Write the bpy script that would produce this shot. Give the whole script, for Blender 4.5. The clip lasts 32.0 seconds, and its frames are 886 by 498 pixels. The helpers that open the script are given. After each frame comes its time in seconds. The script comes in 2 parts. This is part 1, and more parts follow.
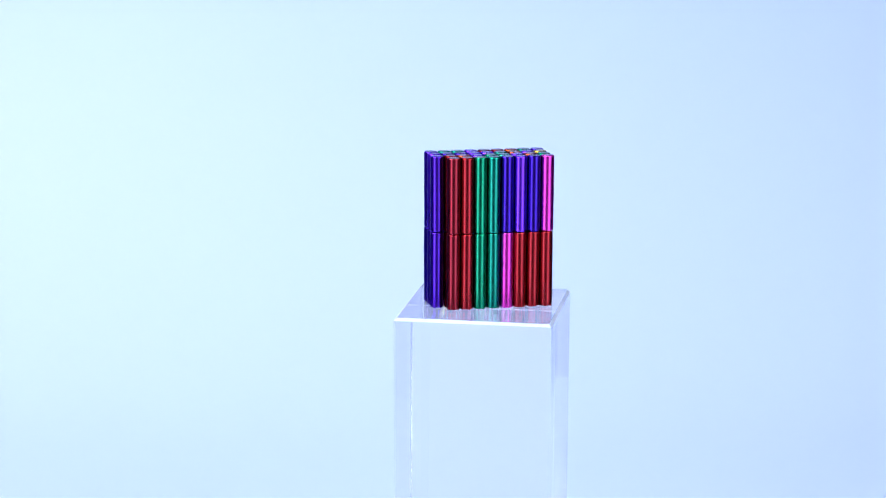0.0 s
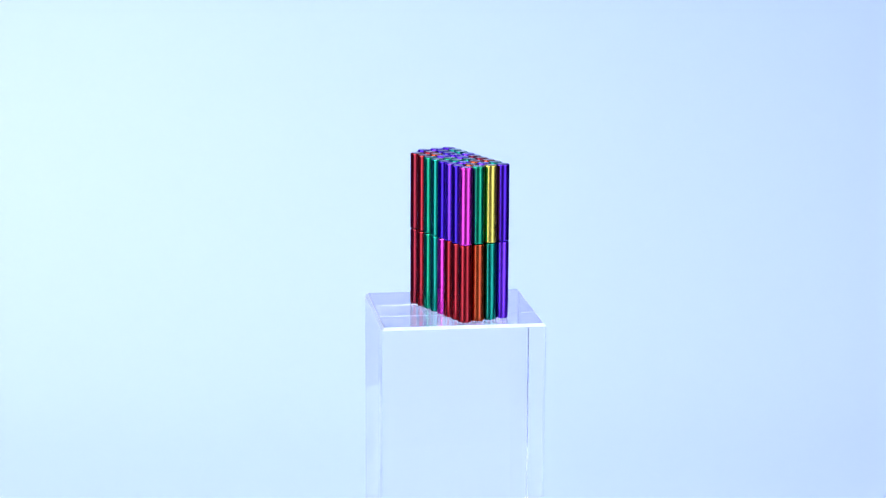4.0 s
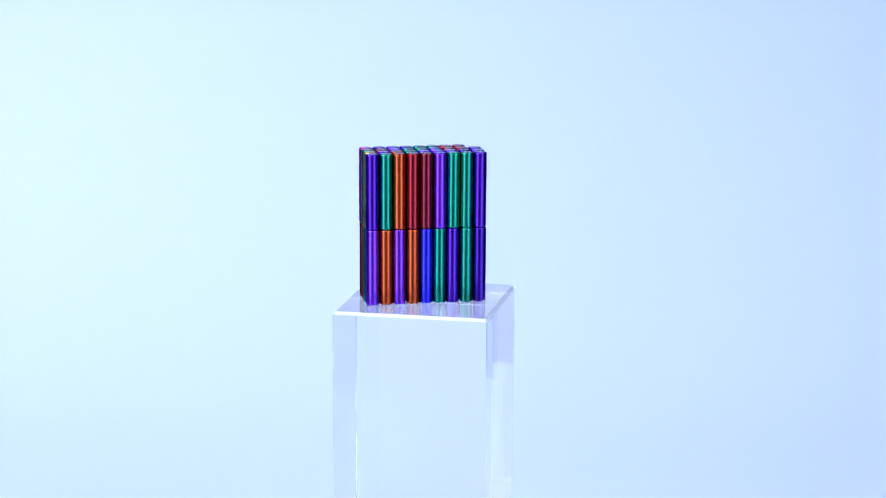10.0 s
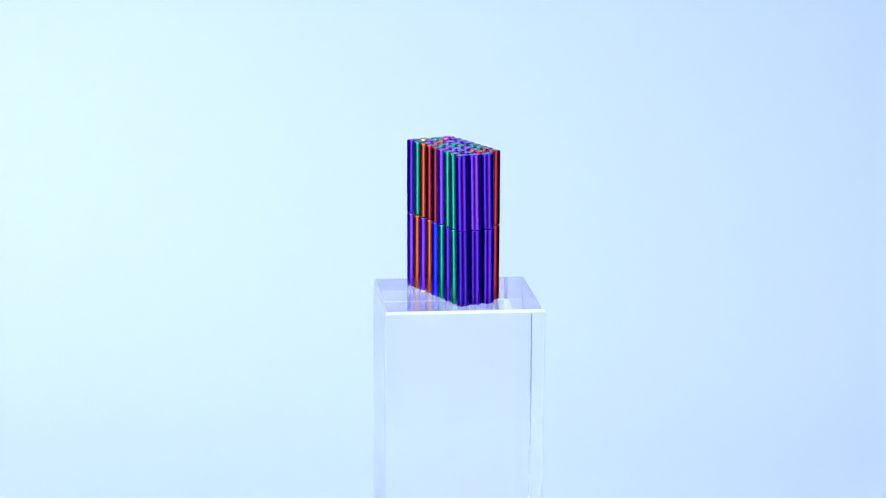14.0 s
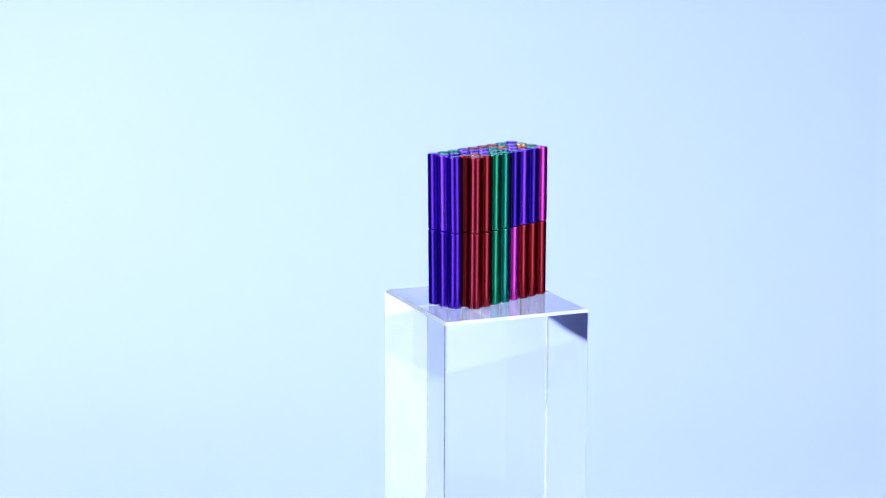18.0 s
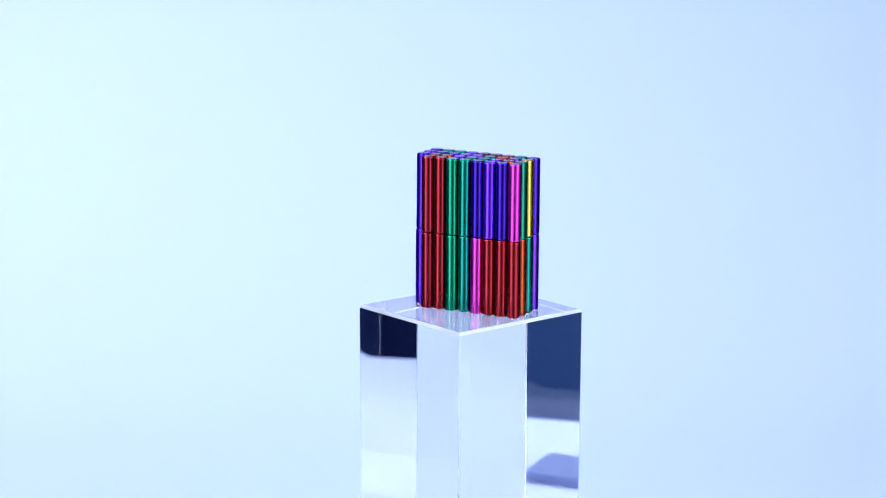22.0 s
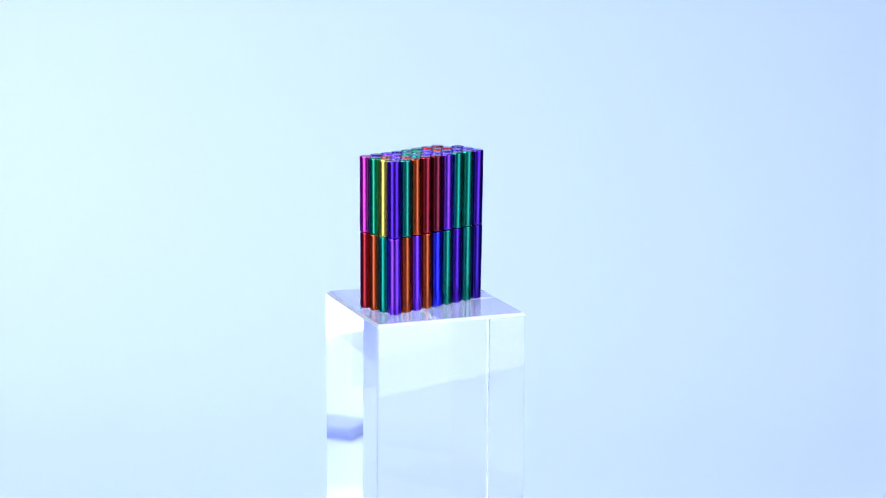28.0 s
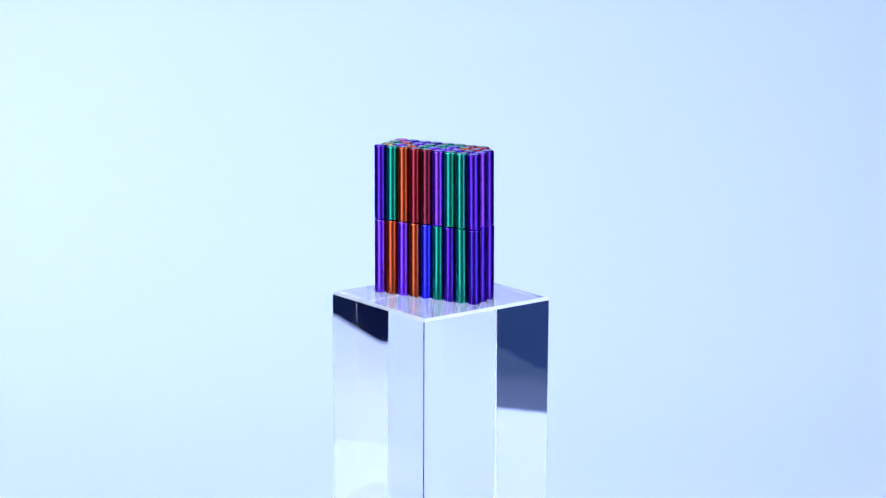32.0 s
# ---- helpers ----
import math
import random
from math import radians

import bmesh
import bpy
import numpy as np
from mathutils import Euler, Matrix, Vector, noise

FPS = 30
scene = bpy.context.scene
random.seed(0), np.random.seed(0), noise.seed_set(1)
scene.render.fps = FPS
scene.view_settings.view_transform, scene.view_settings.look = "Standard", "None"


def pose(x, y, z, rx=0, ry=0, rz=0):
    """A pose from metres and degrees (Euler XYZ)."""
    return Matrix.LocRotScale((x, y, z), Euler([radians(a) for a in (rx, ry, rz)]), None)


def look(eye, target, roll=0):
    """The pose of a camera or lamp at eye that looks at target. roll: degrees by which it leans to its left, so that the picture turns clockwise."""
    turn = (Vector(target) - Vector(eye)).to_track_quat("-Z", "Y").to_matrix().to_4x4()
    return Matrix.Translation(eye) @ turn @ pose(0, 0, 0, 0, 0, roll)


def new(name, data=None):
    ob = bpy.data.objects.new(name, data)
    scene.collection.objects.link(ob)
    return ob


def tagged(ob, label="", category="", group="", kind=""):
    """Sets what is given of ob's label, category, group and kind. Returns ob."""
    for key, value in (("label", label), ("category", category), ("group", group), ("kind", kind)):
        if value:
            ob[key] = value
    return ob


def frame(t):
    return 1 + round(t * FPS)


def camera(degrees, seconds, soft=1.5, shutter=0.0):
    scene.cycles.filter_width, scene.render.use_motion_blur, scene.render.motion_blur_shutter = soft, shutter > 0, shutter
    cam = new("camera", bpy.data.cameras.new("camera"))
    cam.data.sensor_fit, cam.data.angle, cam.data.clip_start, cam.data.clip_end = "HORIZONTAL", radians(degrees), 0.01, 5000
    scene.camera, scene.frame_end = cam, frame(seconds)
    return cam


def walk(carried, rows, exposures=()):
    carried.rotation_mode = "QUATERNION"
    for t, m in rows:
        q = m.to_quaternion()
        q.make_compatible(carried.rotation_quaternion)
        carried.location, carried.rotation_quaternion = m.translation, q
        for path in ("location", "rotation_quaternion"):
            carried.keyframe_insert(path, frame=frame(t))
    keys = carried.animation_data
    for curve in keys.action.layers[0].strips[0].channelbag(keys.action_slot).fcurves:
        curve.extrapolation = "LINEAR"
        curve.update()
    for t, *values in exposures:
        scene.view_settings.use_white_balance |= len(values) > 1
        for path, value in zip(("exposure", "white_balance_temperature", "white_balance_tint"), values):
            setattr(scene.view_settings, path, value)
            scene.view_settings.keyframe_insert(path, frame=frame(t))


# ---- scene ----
cam = camera(21.06, 32.0, soft=1.1)

# All lengths of the set in metres; the turntable's axis is the world's z axis, the paper sheet lies at z = 0.
TOP = 0.1197                  # height of the block's upper face
EYE = Vector((0.0, -0.7338, TOP + 0.1701))
YAW, PITCH, ROLL = radians(0.293), radians(11.815), 0.26
AIM = EYE + Vector((-math.sin(YAW) * math.cos(PITCH), math.cos(YAW) * math.cos(PITCH), -math.sin(PITCH)))
STILL = look(EYE, AIM, ROLL)
walk(cam, [(0.0, STILL), (32.0, STILL)])
cam.data.dof.use_dof, cam.data.dof.focus_distance, cam.data.dof.aperture_fstop = True, 0.735, 18.0

TURN_0, TURN_RATE = 13.248, -18.207   # degrees, degrees a second: clockwise from above


def turned(t):
    return Matrix.Rotation(radians(TURN_0 + TURN_RATE * t), 4, "Z")


# ---- world and light ----
world = bpy.data.worlds.new("studio_dark")
scene.world = world
world.use_nodes = True
world.node_tree.nodes["Background"].inputs[0].default_value = (0.05, 0.08, 0.16, 1)
world.node_tree.nodes["Background"].inputs[1].default_value = 0.05
scene.view_settings.exposure = 0.0

KEY_RADIANCE = 10.6      # overhead softbox over the paper sweep
FRONT_RADIANCE = 5.6     # the two upright softboxes beside the camera
FILL_RADIANCE = 6.2       # unseen softbox added close over the front of the paper to brighten it
LIGHT_COLOUR = (0.86, 0.94, 1.0)
FRONT_COLOUR = (0.78, 0.91, 1.19)


# ---- materials ----
def material(name, colour, roughness=0.5, metallic=0.0, **more):
    m = bpy.data.materials.new(name)
    m.use_nodes = True
    b = m.node_tree.nodes["Principled BSDF"]
    b.inputs["Base Color"].default_value = (*colour, 1)
    b.inputs["Roughness"].default_value = roughness
    b.inputs["Metallic"].default_value = metallic
    for key, value in more.items():
        b.inputs[key.replace("_", " ")].default_value = value
    return m


def grain(m, scale, low, high, bump=0.0, distance=0.0005, stretch=(1, 1, 1)):
    """Fine variation of roughness and relief from a noise in object space."""
    nt = m.node_tree
    b = nt.nodes["Principled BSDF"]
    tc = nt.nodes.new("ShaderNodeTexCoord")
    mp = nt.nodes.new("ShaderNodeMapping")
    mp.inputs["Scale"].default_value = stretch
    nz = nt.nodes.new("ShaderNodeTexNoise")
    nz.inputs["Scale"].default_value = scale
    nz.inputs["Detail"].default_value = 4
    mr = nt.nodes.new("ShaderNodeMapRange")
    mr.inputs["To Min"].default_value, mr.inputs["To Max"].default_value = low, high
    nt.links.new(tc.outputs["Object"], mp.inputs[0])
    nt.links.new(mp.outputs[0], nz.inputs["Vector"])
    nt.links.new(nz.outputs["Fac"], mr.inputs["Value"])
    nt.links.new(mr.outputs[0], b.inputs["Roughness"])
    if bump:
        bp = nt.nodes.new("ShaderNodeBump")
        bp.inputs["Strength"].default_value, bp.inputs["Distance"].default_value = bump, distance
        nt.links.new(nz.outputs["Fac"], bp.inputs["Height"])
        nt.links.new(bp.outputs[0], b.inputs["Normal"])
    return m


def glow(name, colour, strength, reach=0.0, hot=0.0):
    m = bpy.data.materials.new(name)
    m.use_nodes = True
    nt = m.node_tree
    nt.nodes.remove(nt.nodes["Principled BSDF"])
    e = nt.nodes.new("ShaderNodeEmission")
    e.inputs[0].default_value, e.inputs[1].default_value = (*colour, 1), strength
    nt.links.new(e.outputs[0], nt.nodes["Material Output"].inputs[0])
    if reach:      # the lamp behind the fabric makes its middle brighter than its rim
        tc = nt.nodes.new("ShaderNodeTexCoord")
        ln = nt.nodes.new("ShaderNodeVectorMath")
        ln.operation = "DISTANCE"
        ln.inputs[1].default_value = (hot, 0, -0.05 * 0.15)
        mp = nt.nodes.new("ShaderNodeMapping")      # the lamp is a tall tube: its glow reaches further up and down
        mp.inputs["Scale"].default_value = (1, 1, 0.15)
        mr = nt.nodes.new("ShaderNodeMapRange")
        mr.interpolation_type = "SMOOTHSTEP"
        mr.inputs["From Min"].default_value, mr.inputs["From Max"].default_value = 0.0, reach
        mr.inputs["To Min"].default_value, mr.inputs["To Max"].default_value = strength, strength * 0.125
        nt.links.new(tc.outputs["Object"], mp.inputs[0])
        nt.links.new(mp.outputs[0], ln.inputs[0])
        nt.links.new(ln.outputs["Value"], mr.inputs["Value"])
        nt.links.new(mr.outputs[0], e.inputs[1])
    return m


PAPER = grain(material("pale_blue_paper", (0.523, 0.612, 0.947), 0.75), 60, 0.7, 0.85, 0.05, 0.0003)
ACRYLIC = material("clear_acrylic", (0.965, 0.95, 1.0), 0.0, Transmission_Weight=1.0, IOR=1.51)
ACRYLIC_EDGE = material("rubbed_acrylic_edge", (0.92, 0.95, 1.0), 0.40, Transmission_Weight=0.74, IOR=1.51)
grain(ACRYLIC, 45, -0.07, 0.035)      # polished, with faint smudges where it was held
TURNTABLE_PLASTIC = grain(material("white_plastic", (0.62, 0.70, 0.90), 0.35), 80, 0.3, 0.42)
ACRYLIC_CORNER = material("polished_acrylic_corner", (0.90, 0.92, 1.0), 0.16, Transmission_Weight=0.97, IOR=1.51)
# lavender-grey tone: the shade under the block put into a colour
PAD_SHADE = grain(material("lavender_grey_shade", (0.36, 0.40, 0.62), 0.5), 80, 0.45, 0.6)
BOX_PLASTIC = grain(material("blue_grey_plastic", (0.12, 0.17, 0.38), 0.45), 90, 0.4, 0.55)
BLACK_CLOTH = grain(material("black_nylon", (0.012, 0.012, 0.015), 0.8), 300, 0.7, 0.9, 0.2)
STEEL = material("bright_steel", (0.6, 0.6, 0.62), 0.3, 1.0)
BLACK_METAL = material("black_metal", (0.02, 0.02, 0.022), 0.4, 0.6)
DARK_PAINT = grain(material("dark_wall_paint", (0.032, 0.052, 0.42), 0.9, Specular_IOR_Level=0.1), 9, 0.75, 0.9, 0.1, 0.002)
BLUE_PAINT = grain(material("blue_wall_paint", (0.10, 0.22, 0.60), 0.9, Specular_IOR_Level=0.1), 9, 0.8, 0.95, 0.1, 0.002)
# the added side panel's dull blue, with the paper's shade put into it
PANEL_BLUE = grain(material("mid_blue_panel", (0.13, 0.21, 0.70), 0.9, Specular_IOR_Level=0.1), 200, 0.8, 0.95, 0.2, 0.001)
DARK_FLOOR = grain(material("dark_floor", (0.012, 0.028, 0.15), 0.8, Specular_IOR_Level=0.0), 12, 0.5, 0.7, 0.1, 0.002)
TABLE_WOOD = grain(material("dark_table_top", (0.004, 0.007, 0.05), 0.7, Specular_IOR_Level=0.0), 14, 0.45, 0.6, 0.1, 0.001, (1, 9, 1))
LEFT_DIFFUSER = glow("left_front_diffuser", FRONT_COLOUR, FRONT_RADIANCE, 0.185, 0.06)
RIGHT_DIFFUSER = glow("right_front_diffuser", FRONT_COLOUR, FRONT_RADIANCE * 0.80, 0.185, -0.005)
KEY_DIFFUSER = glow("key_diffuser", LIGHT_COLOUR, KEY_RADIANCE)
FILL_DIFFUSER = glow("added_fill_diffuser", (0.88, 0.95, 1.0), FILL_RADIANCE)

ROD_COLOURS = {
    "V": ("violet", (0.080, 0.012, 0.47)),
    "I": ("deep indigo", (0.045, 0.008, 0.36)),
    "P": ("bright purple", (0.19, 0.035, 0.78)),
    "B": ("blue", (0.03, 0.03, 0.95)),
    "G": ("emerald green", (0.004, 0.29, 0.14)),
    "T": ("teal green", (0.004, 0.27, 0.185)),
    "R": ("red", (0.38, 0.014, 0.022)),
    "C": ("dark crimson", (0.32, 0.014, 0.030)),
    "M": ("maroon", (0.21, 0.014, 0.038)),
    "O": ("copper orange", (0.52, 0.072, 0.018)),
    "Y": ("golden yellow", (0.74, 0.56, 0.09)),
    "K": ("magenta pink", (0.80, 0.045, 0.48)),
}


def rod_material(words, colour):
    m = material("anodised_" + words.replace(" ", "_"), [0.88 * c for c in colour], 0.28, 1.0, Specular_Tint=(0.20, 0.20, 0.26, 1),
                 Coat_Weight=0.22, Coat_Roughness=0.10)
    grain(m, 900, 0.255, 0.295, 0.012, 0.00005, (1, 1, 0.06))
    return m


def end_material(words, colour):
    """The turned and rounded ends: rod colour greyed to imitate the pale paper's reflection."""
    m = material("rod_end_" + words.replace(" ", "_"), [0.42 * c + 0.34 for c in colour], 0.3, 1.0, Specular_Tint=(0.6, 0.6, 0.65, 1))
    return grain(m, 1500, 0.22, 0.34, 0.02, 0.00005)


ROD_MATERIALS = {k: rod_material(*v) for k, v in ROD_COLOURS.items()}
ROD_ENDS = {k: end_material(*v) for k, v in ROD_COLOURS.items()}


# ---- mesh helpers ----
def mesh_of(name, bm, mat, smooth=False):
    me = bpy.data.meshes.new(name)
    bmesh.ops.recalc_face_normals(bm, faces=bm.faces)
    if smooth:
        for f in bm.faces:
            f.smooth = True
        for e in bm.edges:
            e.smooth = len(e.link_faces) == 2 and e.calc_face_angle() < 0.7
    bm.to_mesh(me)
    bm.free()
    me.materials.append(mat)
    return me


def part(name, bm, mat, parent=None, label="", smooth=False):
    ob = new(name, mesh_of(name, bm, mat, smooth))
    if parent:
        ob.parent = parent
    if label:
        tagged(ob, label)
    return ob


def box(sx, sy, sz, x=0, y=0, z=0, bevel=0.0, segments=2):
    bm = bmesh.new()
    bmesh.ops.create_cube(bm, size=1, matrix=Matrix.Translation((x, y, z)) @ Matrix.Diagonal((sx, sy, sz, 1)))
    if bevel:
        bmesh.ops.bevel(bm, geom=bm.edges[:], offset=bevel, segments=segments, profile=0.5, affect="EDGES")
    return bm


def lathe(profile, n=32):
    """A body of revolution round z from (radius, height) pairs, from the lower pole to the upper one."""
    bm = bmesh.new()
    rings = []
    for r, z in profile:
        if r < 1e-7:
            rings.append([bm.verts.new((0, 0, z))])
        else:
            rings.append([bm.verts.new((r * math.cos(i * math.tau / n), r * math.sin(i * math.tau / n), z)) for i in range(n)])
    for a, b in zip(rings, rings[1:]):
        for i in range(n):
            j = (i + 1) % n
            if len(a) == 1:
                bm.faces.new((a[0], b[j], b[i]))
            elif len(b) == 1:
                bm.faces.new((a[i], a[j], b[0]))
            else:
                bm.faces.new((a[i], a[j], b[j], b[i]))
    return bm


def facing(x, y, z, aim):
    """A pose at (x, y, z) whose -y axis looks at aim, with z up."""
    d = (Vector(aim) - Vector((x, y, z))).normalized()
    return Matrix.Translation((x, y, z)) @ (-d).to_track_quat("Y", "Z").to_matrix().to_4x4()


# ---- the studio: sweep of paper, table, dark room ----
SHEET_LEFT, SHEET_RIGHT, SHEET_FRONT = -0.262, 0.382, -0.302
BEND_START, BEND_RADIUS, SHEET_TOP = 0.22, 0.22, 1.0


def paper_sweep():
    line = [(SHEET_FRONT, 0.0)] + [(SHEET_FRONT + (BEND_START - SHEET_FRONT) * i / 24, 0.0) for i in range(1, 25)]
    for i in range(1, 25):
        a = i / 24 * math.pi / 2
        line.append((BEND_START + BEND_RADIUS * math.sin(a), BEND_RADIUS * (1 - math.cos(a))))
    line += [(BEND_START + BEND_RADIUS, BEND_RADIUS + (SHEET_TOP - BEND_RADIUS) * i / 8) for i in range(1, 9)]
    # the paper's two faces, 0.8 mm apart
    def columns(y):
        left = SHEET_LEFT - 0.018 * min(max(y / 0.22, 0), 1) + 0.032 * min(max(-y / 0.085, 0), 1)
        right = SHEET_RIGHT - 0.059 * min(max((y - 0.085) / 0.04, 0), 1) + 0.085 * min(max((-0.063 - y) / 0.063, 0), 1)
        return [left + (right - left) * i / 6 for i in range(7)]

    bm = bmesh.new()
    faces = []
    for k in (0, 1):
        rows = []
        for i, (y, z) in enumerate(line):
            (ya, za), (yb, zb) = line[max(i - 1, 0)], line[min(i + 1, len(line) - 1)]
            n = math.hypot(yb - ya, zb - za)
            rows.append([bm.verts.new((x, y + k * 0.0008 * (zb - za) / n, z - k * 0.0008 * (yb - ya) / n)) for x in columns(y)])
        faces.append(rows)
        for a, b in zip(rows, rows[1:]):
            for i in range(6):
                bm.faces.new((a[i], a[i + 1], b[i + 1], b[i]))
    up, down = faces
    bm.faces.new([*up[0], *down[0][::-1]])
    bm.faces.new([*up[-1], *down[-1][::-1]])
    for j in (0, 6):
        for i in range(len(line) - 1):
            bm.faces.new((up[i][j], up[i + 1][j], down[i + 1][j], down[i][j]))
    return bm


backdrop = tagged(part("backdrop", paper_sweep(), PAPER, smooth=True),
                  "pale blue seamless paper sweep behind and under the block", "backdrop", kind="structure")


def slab(name, sx, sy, sz, x, y, z, mat, label, category):
    return tagged(part(name, box(sx, sy, sz, x, y, z), mat), label, category, kind="structure")


slab("floor", 5.2, 5.2, 0.1, 0, 0, -0.80, DARK_FLOOR, "dark studio floor in shadow", "floor")
slab("ceiling", 5.2, 5.2, 0.1, 0, 0, 1.95, DARK_PAINT, "dark unlit studio ceiling", "ceiling")
slab("wall_north", 5.2, 0.1, 2.65, 0, 2.55, 0.575, DARK_PAINT, "dark blue-grey studio wall", "wall")
slab("wall_south", 5.2, 0.1, 2.65, 0, -2.55, 0.575, DARK_PAINT, "dark blue-grey studio wall", "wall")
slab("wall_west", 0.1, 5.0, 2.65, -1.35, 0, 0.575, BLUE_PAINT, "dim blue studio wall", "wall")
slab("wall_east", 0.1, 5.0, 2.65, 2.55, 0, 0.575, DARK_PAINT, "dark blue-grey studio wall", "wall")


# added panel hung to the floor behind the table's corner; blue imitates shaded paper
def folded_panel():
    bm = bmesh.new()
    n = 48
    top, low = [], []
    for k in (0, 0.0015):
        for row, z in ((top, 0.9), (low, -0.745)):
            row.append([bm.verts.new((-0.24 + 0.48 * i / n, 0.012 * math.sin(i * 0.9) + 0.006 * math.sin(i * 0.37) + k, z)) for i in range(n + 1)])
    for a, b in zip(top, low):
        for i in range(n):
            bm.faces.new((a[i], a[i + 1], b[i + 1], b[i]))
    for a in (top, low):
        for i in range(n):
            bm.faces.new((a[0][i], a[0][i + 1], a[1][i + 1], a[1][i]))
    for i in (0, n):
        bm.faces.new((top[0][i], top[1][i], low[1][i], low[0][i]))
    return bm


panel_pose = facing(-0.70, 0.49, 0.0, (0, 0, 0.0))
tagged(part("backdrop_added_panel", folded_panel(), PANEL_BLUE, smooth=True), "added dull blue panel hanging in folds to the floor",
       "backdrop", kind="structure").matrix_world = panel_pose


def table():
    t = tagged(new("table"), "dark studio table under the paper sheet", "table")
    t.location = (0.074, 0.0875, -0.75)
    part("tabletop", box(0.603, 0.785, 0.03, 0, 0, 0.75 - 0.0035 - 0.015, 0.002), TABLE_WOOD, t)
    for x in (-0.27, 0.27):
        for y in (-0.34, 0.34):
            part("leg", box(0.04, 0.04, 0.7165, x, y, 0.35825, 0.002), TABLE_WOOD, t)
    return t


table()


def softbox(name, m, w, h, mat, label, pole):
    """A softbox whose diffuser looks along its own -y; pole: its length down to the floor, or up to the ceiling if negative."""
    s = tagged(new(name), label, "softbox", "studio softboxes")
    s.matrix_world = m
    part("diffuser", box(w, 0.004, h, 0, 0.0, 0, 0.001), mat, s, "glowing white fabric diffuser")
    bm = bmesh.new()
    rim = [bm.verts.new((x * (w / 2 + 0.006), 0.004, z * (h / 2 + 0.006))) for x, z in ((-1, -1), (1, -1), (1, 1), (-1, 1))]
    back = [bm.verts.new((x * 0.06, 0.16, z * 0.06)) for x, z in ((-1, -1), (1, -1), (1, 1), (-1, 1))]
    for i in range(4):
        j = (i + 1) % 4
        bm.faces.new((rim[i], rim[j], back[j], back[i]))
    bm.faces.new(back)
    bm.faces.new(rim[::-1])
    part("housing", bm, BLACK_CLOTH, s)
    for sx, sz, ox, oz in ((w + 0.03, 0.014, 0, h / 2 + 0.008), (w + 0.03, 0.014, 0, -h / 2 - 0.008),
                           (0.014, h, w / 2 + 0.008, 0), (0.014, h, -w / 2 - 0.008, 0)):
        part("frame_bar", box(sx, 0.02, sz, ox, 0, oz, 0.002), BLACK_CLOTH, s)
    if pole:
        p = part("pole", lathe([(0, 0), (0.012, 0), (0.012, abs(pole)), (0, abs(pole))], 16), BLACK_METAL, s)
        up = m.to_3x3().inverted()
        p.matrix_local = Matrix.LocRotScale(Vector((0, 0.17, 0)), (up @ Matrix.Identity(3)).to_quaternion(), None) @ \
            pose(0, 0, -abs(pole) if pole > 0 else 0)
    return s


softbox("softbox", facing(-0.376, -0.519, 0.23, (0.009, -0.008, 0.23)), 0.61, 1.0, LEFT_DIFFUSER,
        "tall upright white softbox on a black pole", 0.98)
softbox("softbox", facing(0.411, -0.488, 0.23, (0.056, 0.038, 0.23)), 0.72, 1.0, RIGHT_DIFFUSER,
        "tall upright white softbox on a black pole", 0.98)
softbox("softbox", facing(-0.56, -0.26, 0.86, (-0.10, 0.40, 0.30)), 0.75, 0.75, KEY_DIFFUSER,
        "large overhead white softbox hung from the ceiling", -0.9)
# added fill lamp, out of view, to brighten the paper's front right part
softbox("softbox", facing(0.26, -0.21, 0.42, (0.23, -0.33, 0.0)), 0.36, 0.32, FILL_DIFFUSER,
        "small added fill softbox, out of view, low over the paper", -1.30)


# ---- turntable and acrylic block ----
MOVING = []      # (thing, its pose on the turntable)

turntable = tagged(new("turntable"), "round white motor turntable under the clear block", "turntable")
part("base", lathe([(0, 0), (0.070, 0), (0.072, 0.002), (0.072, 0.012), (0, 0.012)], 48), TURNTABLE_PLASTIC, turntable, smooth=False)
platter = part("platter", lathe([(0, 0.0125), (0.083, 0.0125), (0.085, 0.0145), (0.085, 0.018), (0.083, 0.020), (0, 0.020)], 64),
               TURNTABLE_PLASTIC, turntable)
MOVING.append((platter, Matrix.Identity(4)))
# added sheet whose darker colour stands in for shade under the block
shade_pad = part("shade_pad", box(0.056, 0.056, 0.0008, 0, 0, 0.0204, 0.0002, 1), PAD_SHADE, turntable, "thin lavender-grey sheet standing in for the shade under the block")
MOVING.append((shade_pad, pose(8.31e-3, -5.37e-3, 0, 0, 0, 67.75)))

BLOCK_W, BLOCK_D, BLOCK_H = 0.05025, 0.04880, 0.0987
BLOCK_POSE = pose(8.31e-3, -5.37e-3, TOP - BLOCK_H, 0, 0, 67.75)


def block_body():
    """The block with polished upright corners and narrower rubbed chamfers round its two ends."""
    bm = box(BLOCK_W, BLOCK_D, BLOCK_H, 0, 0, BLOCK_H / 2)
    upright = [e for e in bm.edges if abs(e.verts[0].co.z - e.verts[1].co.z) > 0.01]
    bmesh.ops.bevel(bm, geom=upright, offset=0.0006, segments=2, profile=0.5, affect="EDGES")
    rims = [e for e in bm.edges if abs(e.verts[0].co.z - e.verts[1].co.z) < 1e-6 and len(e.link_faces) == 2
            and any(abs(f.normal.z) > 0.9 for f in e.link_faces)]
    bmesh.ops.bevel(bm, geom=rims, offset=0.0009, segments=1, profile=0.5, affect="EDGES")
    return bm


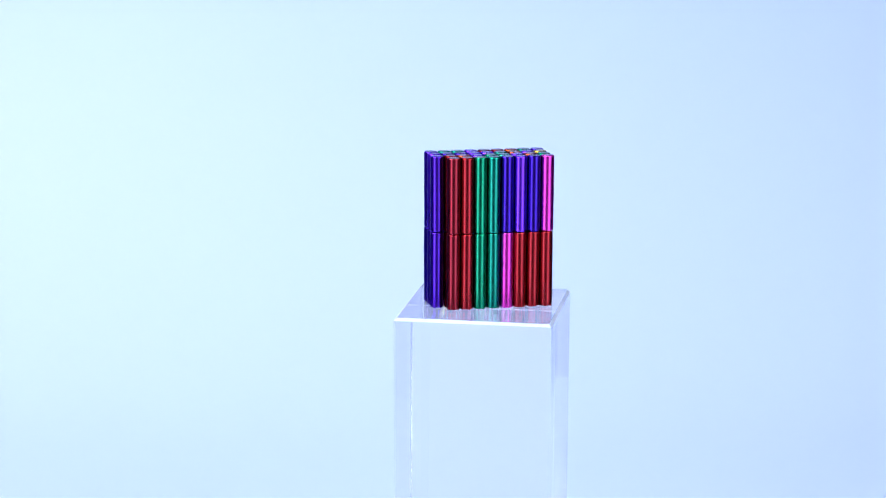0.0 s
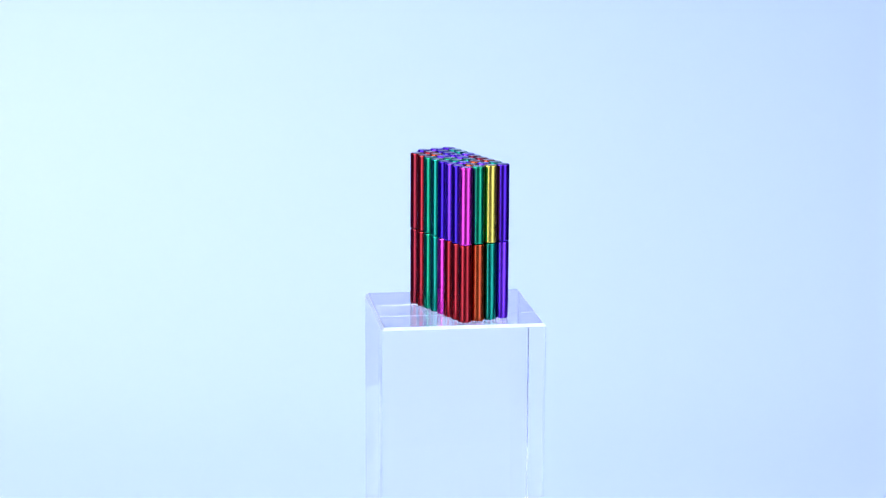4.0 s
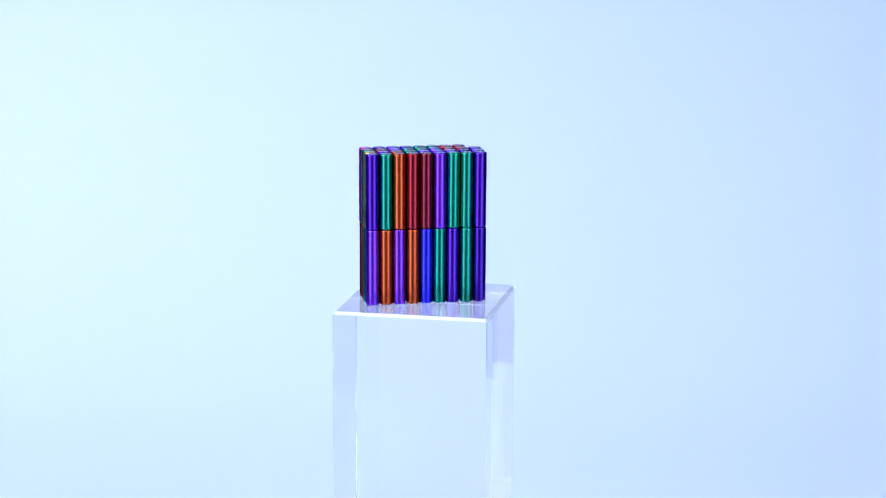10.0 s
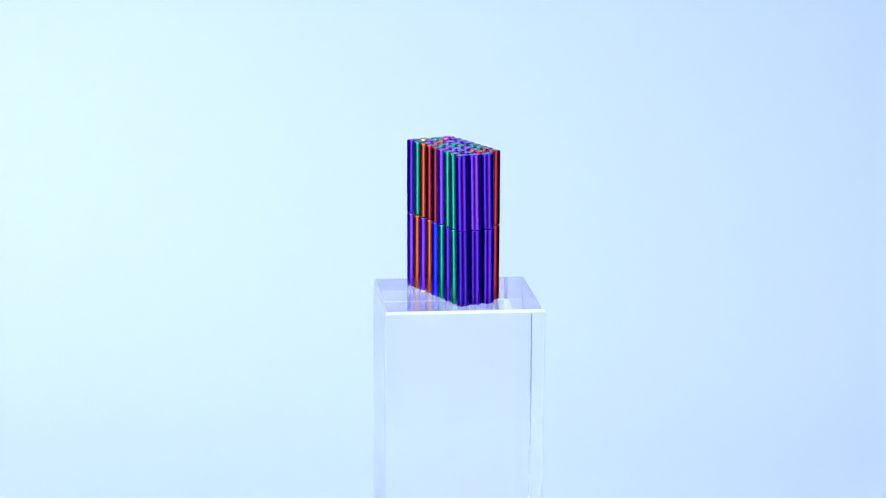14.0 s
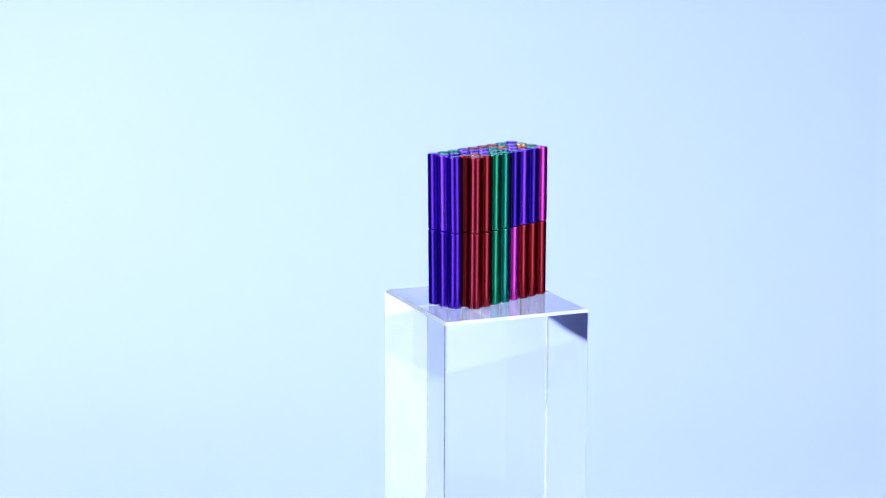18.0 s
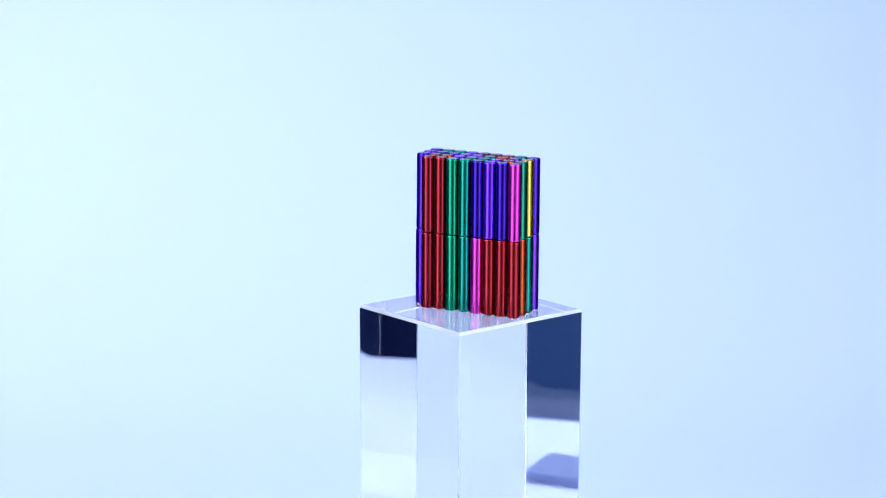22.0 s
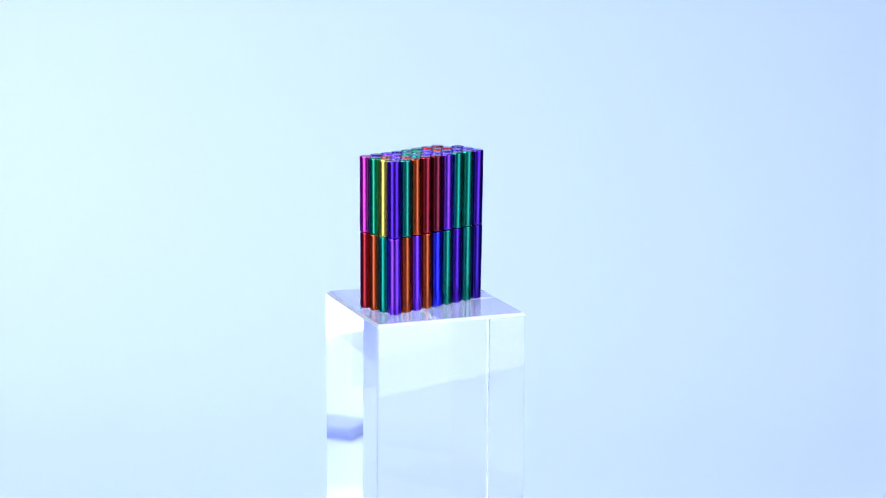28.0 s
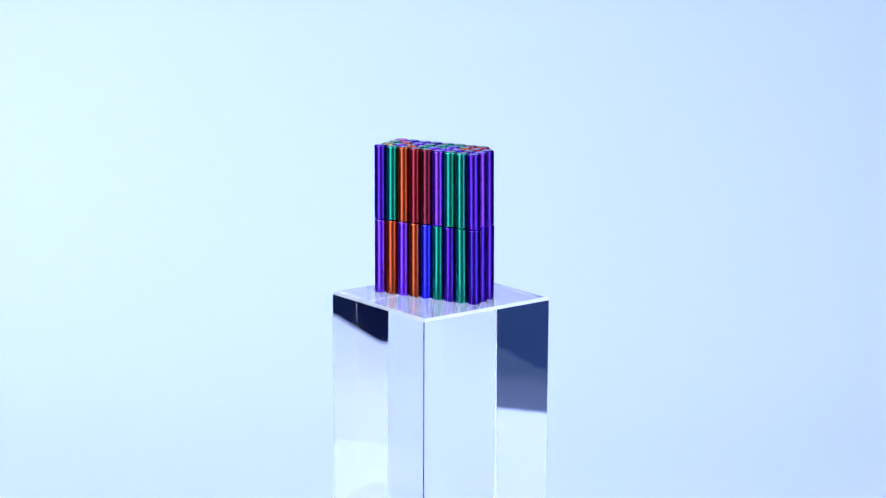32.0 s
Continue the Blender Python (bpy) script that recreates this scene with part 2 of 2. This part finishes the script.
block = tagged(new("display_block"), "tall clear acrylic display block with polished edges", "display block")
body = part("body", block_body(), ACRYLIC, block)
body.visible_shadow = False      # shadow switched off, so the lamps light its foot as if nothing stood there
body.data.materials.append(ACRYLIC_EDGE)
body.data.materials.append(ACRYLIC_CORNER)
for f in body.data.polygons:
    if 0.05 < abs(f.normal.z) < 0.99:
        f.material_index = 1
    elif abs(f.normal.z) <= 0.05 and max(abs(f.normal.x), abs(f.normal.y)) < 0.99:
        f.material_index = 2
MOVING.append((block, BLOCK_POSE))


def dust():
    """Tiny uneven grains scattered over the block's four upright sides."""
    bm, rng = bmesh.new(), random.Random(11)
    for _ in range(70):
        side, along, z = rng.randrange(4), rng.uniform(-0.46, 0.46), BLOCK_H * rng.uniform(0.35, 0.97)
        x, y = ((along, -0.5), (0.5, along), (along, 0.5), (-0.5, along))[side]
        r = rng.choice((0.04e-3, 0.05e-3, 0.06e-3, 0.10e-3))
        bmesh.ops.create_icosphere(bm, subdivisions=1, radius=r,
                                   matrix=pose(x * BLOCK_W, y * BLOCK_D, z, 0, 0, rng.uniform(0, 360)) @ Matrix.Diagonal((1, 1.6, 0.8, 1)))
    return bm


tagged(part("dust", dust(), material("pale_dust", (0.6, 0.63, 0.7), 0.9), block), "fine pale dust specks", kind="stuff")

# guessed object, placed to fit a dark band refracted in the block
def control_box():
    c = tagged(new("control_box"), "flat narrow dull blue-grey plastic control box with a cord", "control box")
    c.matrix_world = pose(-0.1785, 0.0085, 0.0005, 0, 0, 14)
    part("case", box(0.030, 0.080, 0.004, 0, 0, 0.002, 0.0015, 3), BOX_PLASTIC, c)
    part("cord", box(0.007, 0.016, 0.0038, 0.005, -0.0478, 0.0019, 0.0012), BOX_PLASTIC, c)


# made-up plug, placed where a dark smudge shows through the block
def power_plug():
    c = tagged(new("power_plug"), "small dull blue-grey object lying on the paper, its kind guessed", "power plug")
    c.matrix_world = pose(-0.159, -0.139, 0.0005, 0, 0, 35)
    part("case", box(0.040, 0.034, 0.010, 0, 0, 0.005, 0.003, 3), BOX_PLASTIC, c)
    for y in (-0.008, 0.008):
        part("prong", box(0.014, 0.005, 0.0015, 0.026, y, 0.005, 0.0004, 1), STEEL, c)


# made-up adapter, placed to give the dark streak refracted in the block
def cable_adapter():
    c = tagged(new("cable_adapter"), "flat dull blue-grey object lying on the paper, its kind guessed", "cable adapter")
    c.matrix_world = pose(0.147, -0.176, 0.0005, 0, 0, 66)
    part("case", box(0.052, 0.020, 0.005, 0, 0, 0.0025, 0.002, 3), BOX_PLASTIC, c)
    part("cord", box(0.030, 0.006, 0.0036, -0.0405, 0.002, 0.0018, 0.0012), BOX_PLASTIC, c)


control_box()
power_plug()
cable_adapter()

# ---- the magnetic rods ----
ROD_R, ROD_H = 2.095e-3, 23.84e-3
STEP_U, STEP_V = 4.245e-3, 4.31e-3
CENTRE_U, CENTRE_V = 9.45e-3, -5.40e-3

# rows from the red and green long side to the copper and teal one; columns from the pink end
UPPER = ["KIPITGRC-", "GOPTGPORV", "YPOTPPVIP", "VTOCMPTTV"]
LOWER = ["RRRKTGRC-", "OGPRTVORV", "TRVGPOTVV", "POPOBTVTI"]


END_R = ROD_R - 0.56e-3      # the flat end face inside the rounded lip


def rod_mesh(mat):
    """The coloured body: a long barrel with rounded lips and a shallow seat for the face at each end."""
    r, h, e, seat = ROD_R, ROD_H, 0.50e-3, 0.10e-3
    prof = [(0, seat), (END_R, seat), (END_R, 0.02e-3), (r - e, 0.0)]
    prof += [(r - e + e * math.sin(a), e - e * math.cos(a)) for a in (i * math.pi / 12 for i in range(1, 7))]
    prof += [(r, e + 0.2e-3)]
    prof += [(a, h - z) for a, z in prof[::-1]]
    return mesh_of("body", lathe(prof, 40), mat, True)


def end_mesh(mat):
    """The turned flat face with a small dimple in its middle."""
    t = 0.12e-3
    return mesh_of("end_face", lathe([(0, 0), (END_R - 0.03e-3, 0), (END_R - 0.03e-3, t - 0.03e-3), (END_R - 0.08e-3, t),
                                      (0.25e-3, t), (0, t - 0.04e-3)], 24), mat, True)


ROD_MESHES = {k: (rod_mesh(ROD_MATERIALS[k]), end_mesh(ROD_ENDS[k])) for k in ROD_COLOURS}
jitter = random.Random(4)
for level, plan in enumerate((LOWER, UPPER)):
    for r, row in enumerate(plan):
        for c, k in enumerate(row):
            if k == "-":
                continue
            rod = tagged(new("magnetic_rod"), "%s anodised metal magnetic rod standing in the %s layer" % (
                ROD_COLOURS[k][0], ("lower", "upper")[level]), "magnetic rod", "magnetic rods of the stack")
            new("body", ROD_MESHES[k][0]).parent = rod
            for at in (pose(0, 0, 0.10e-3, 180), pose(0, 0, ROD_H - 0.10e-3)):
                face = new("end_face", ROD_MESHES[k][1])
                face.parent, face.matrix_basis = rod, at
            u = (4 - c) * STEP_U + CENTRE_U + jitter.uniform(-0.06e-3, 0.06e-3)
            v = (r - 1.5) * STEP_V + CENTRE_V + jitter.uniform(-0.06e-3, 0.06e-3)
            # the copper and teal side leans out a little towards the plain violet end
            low_lean = 1.0 * max(c - 2, 0) / 6 * r / 3
            lean = max(low_lean, (0.3, 0.6, 1.2)[c - 6]) if level and c > 5 and r else low_lean
            foot = TOP + 0.05e-3 + level * (ROD_H + 0.05e-3)
            v += math.tan(radians(low_lean)) * level * ROD_H
            MOVING.append((rod, pose(u, v, foot) @ pose(0, 0, 0, -lean + jitter.uniform(-0.12, 0.12), jitter.uniform(-0.12, 0.12), 0)
                           @ pose(0, 0, 0, 0, 0, jitter.uniform(0, 360))))


def motions():
    times = [i * 0.5 for i in range(65)]
    for thing, at in MOVING:
        walk(thing, [(t, turned(t) @ at) for t in times])


motions()
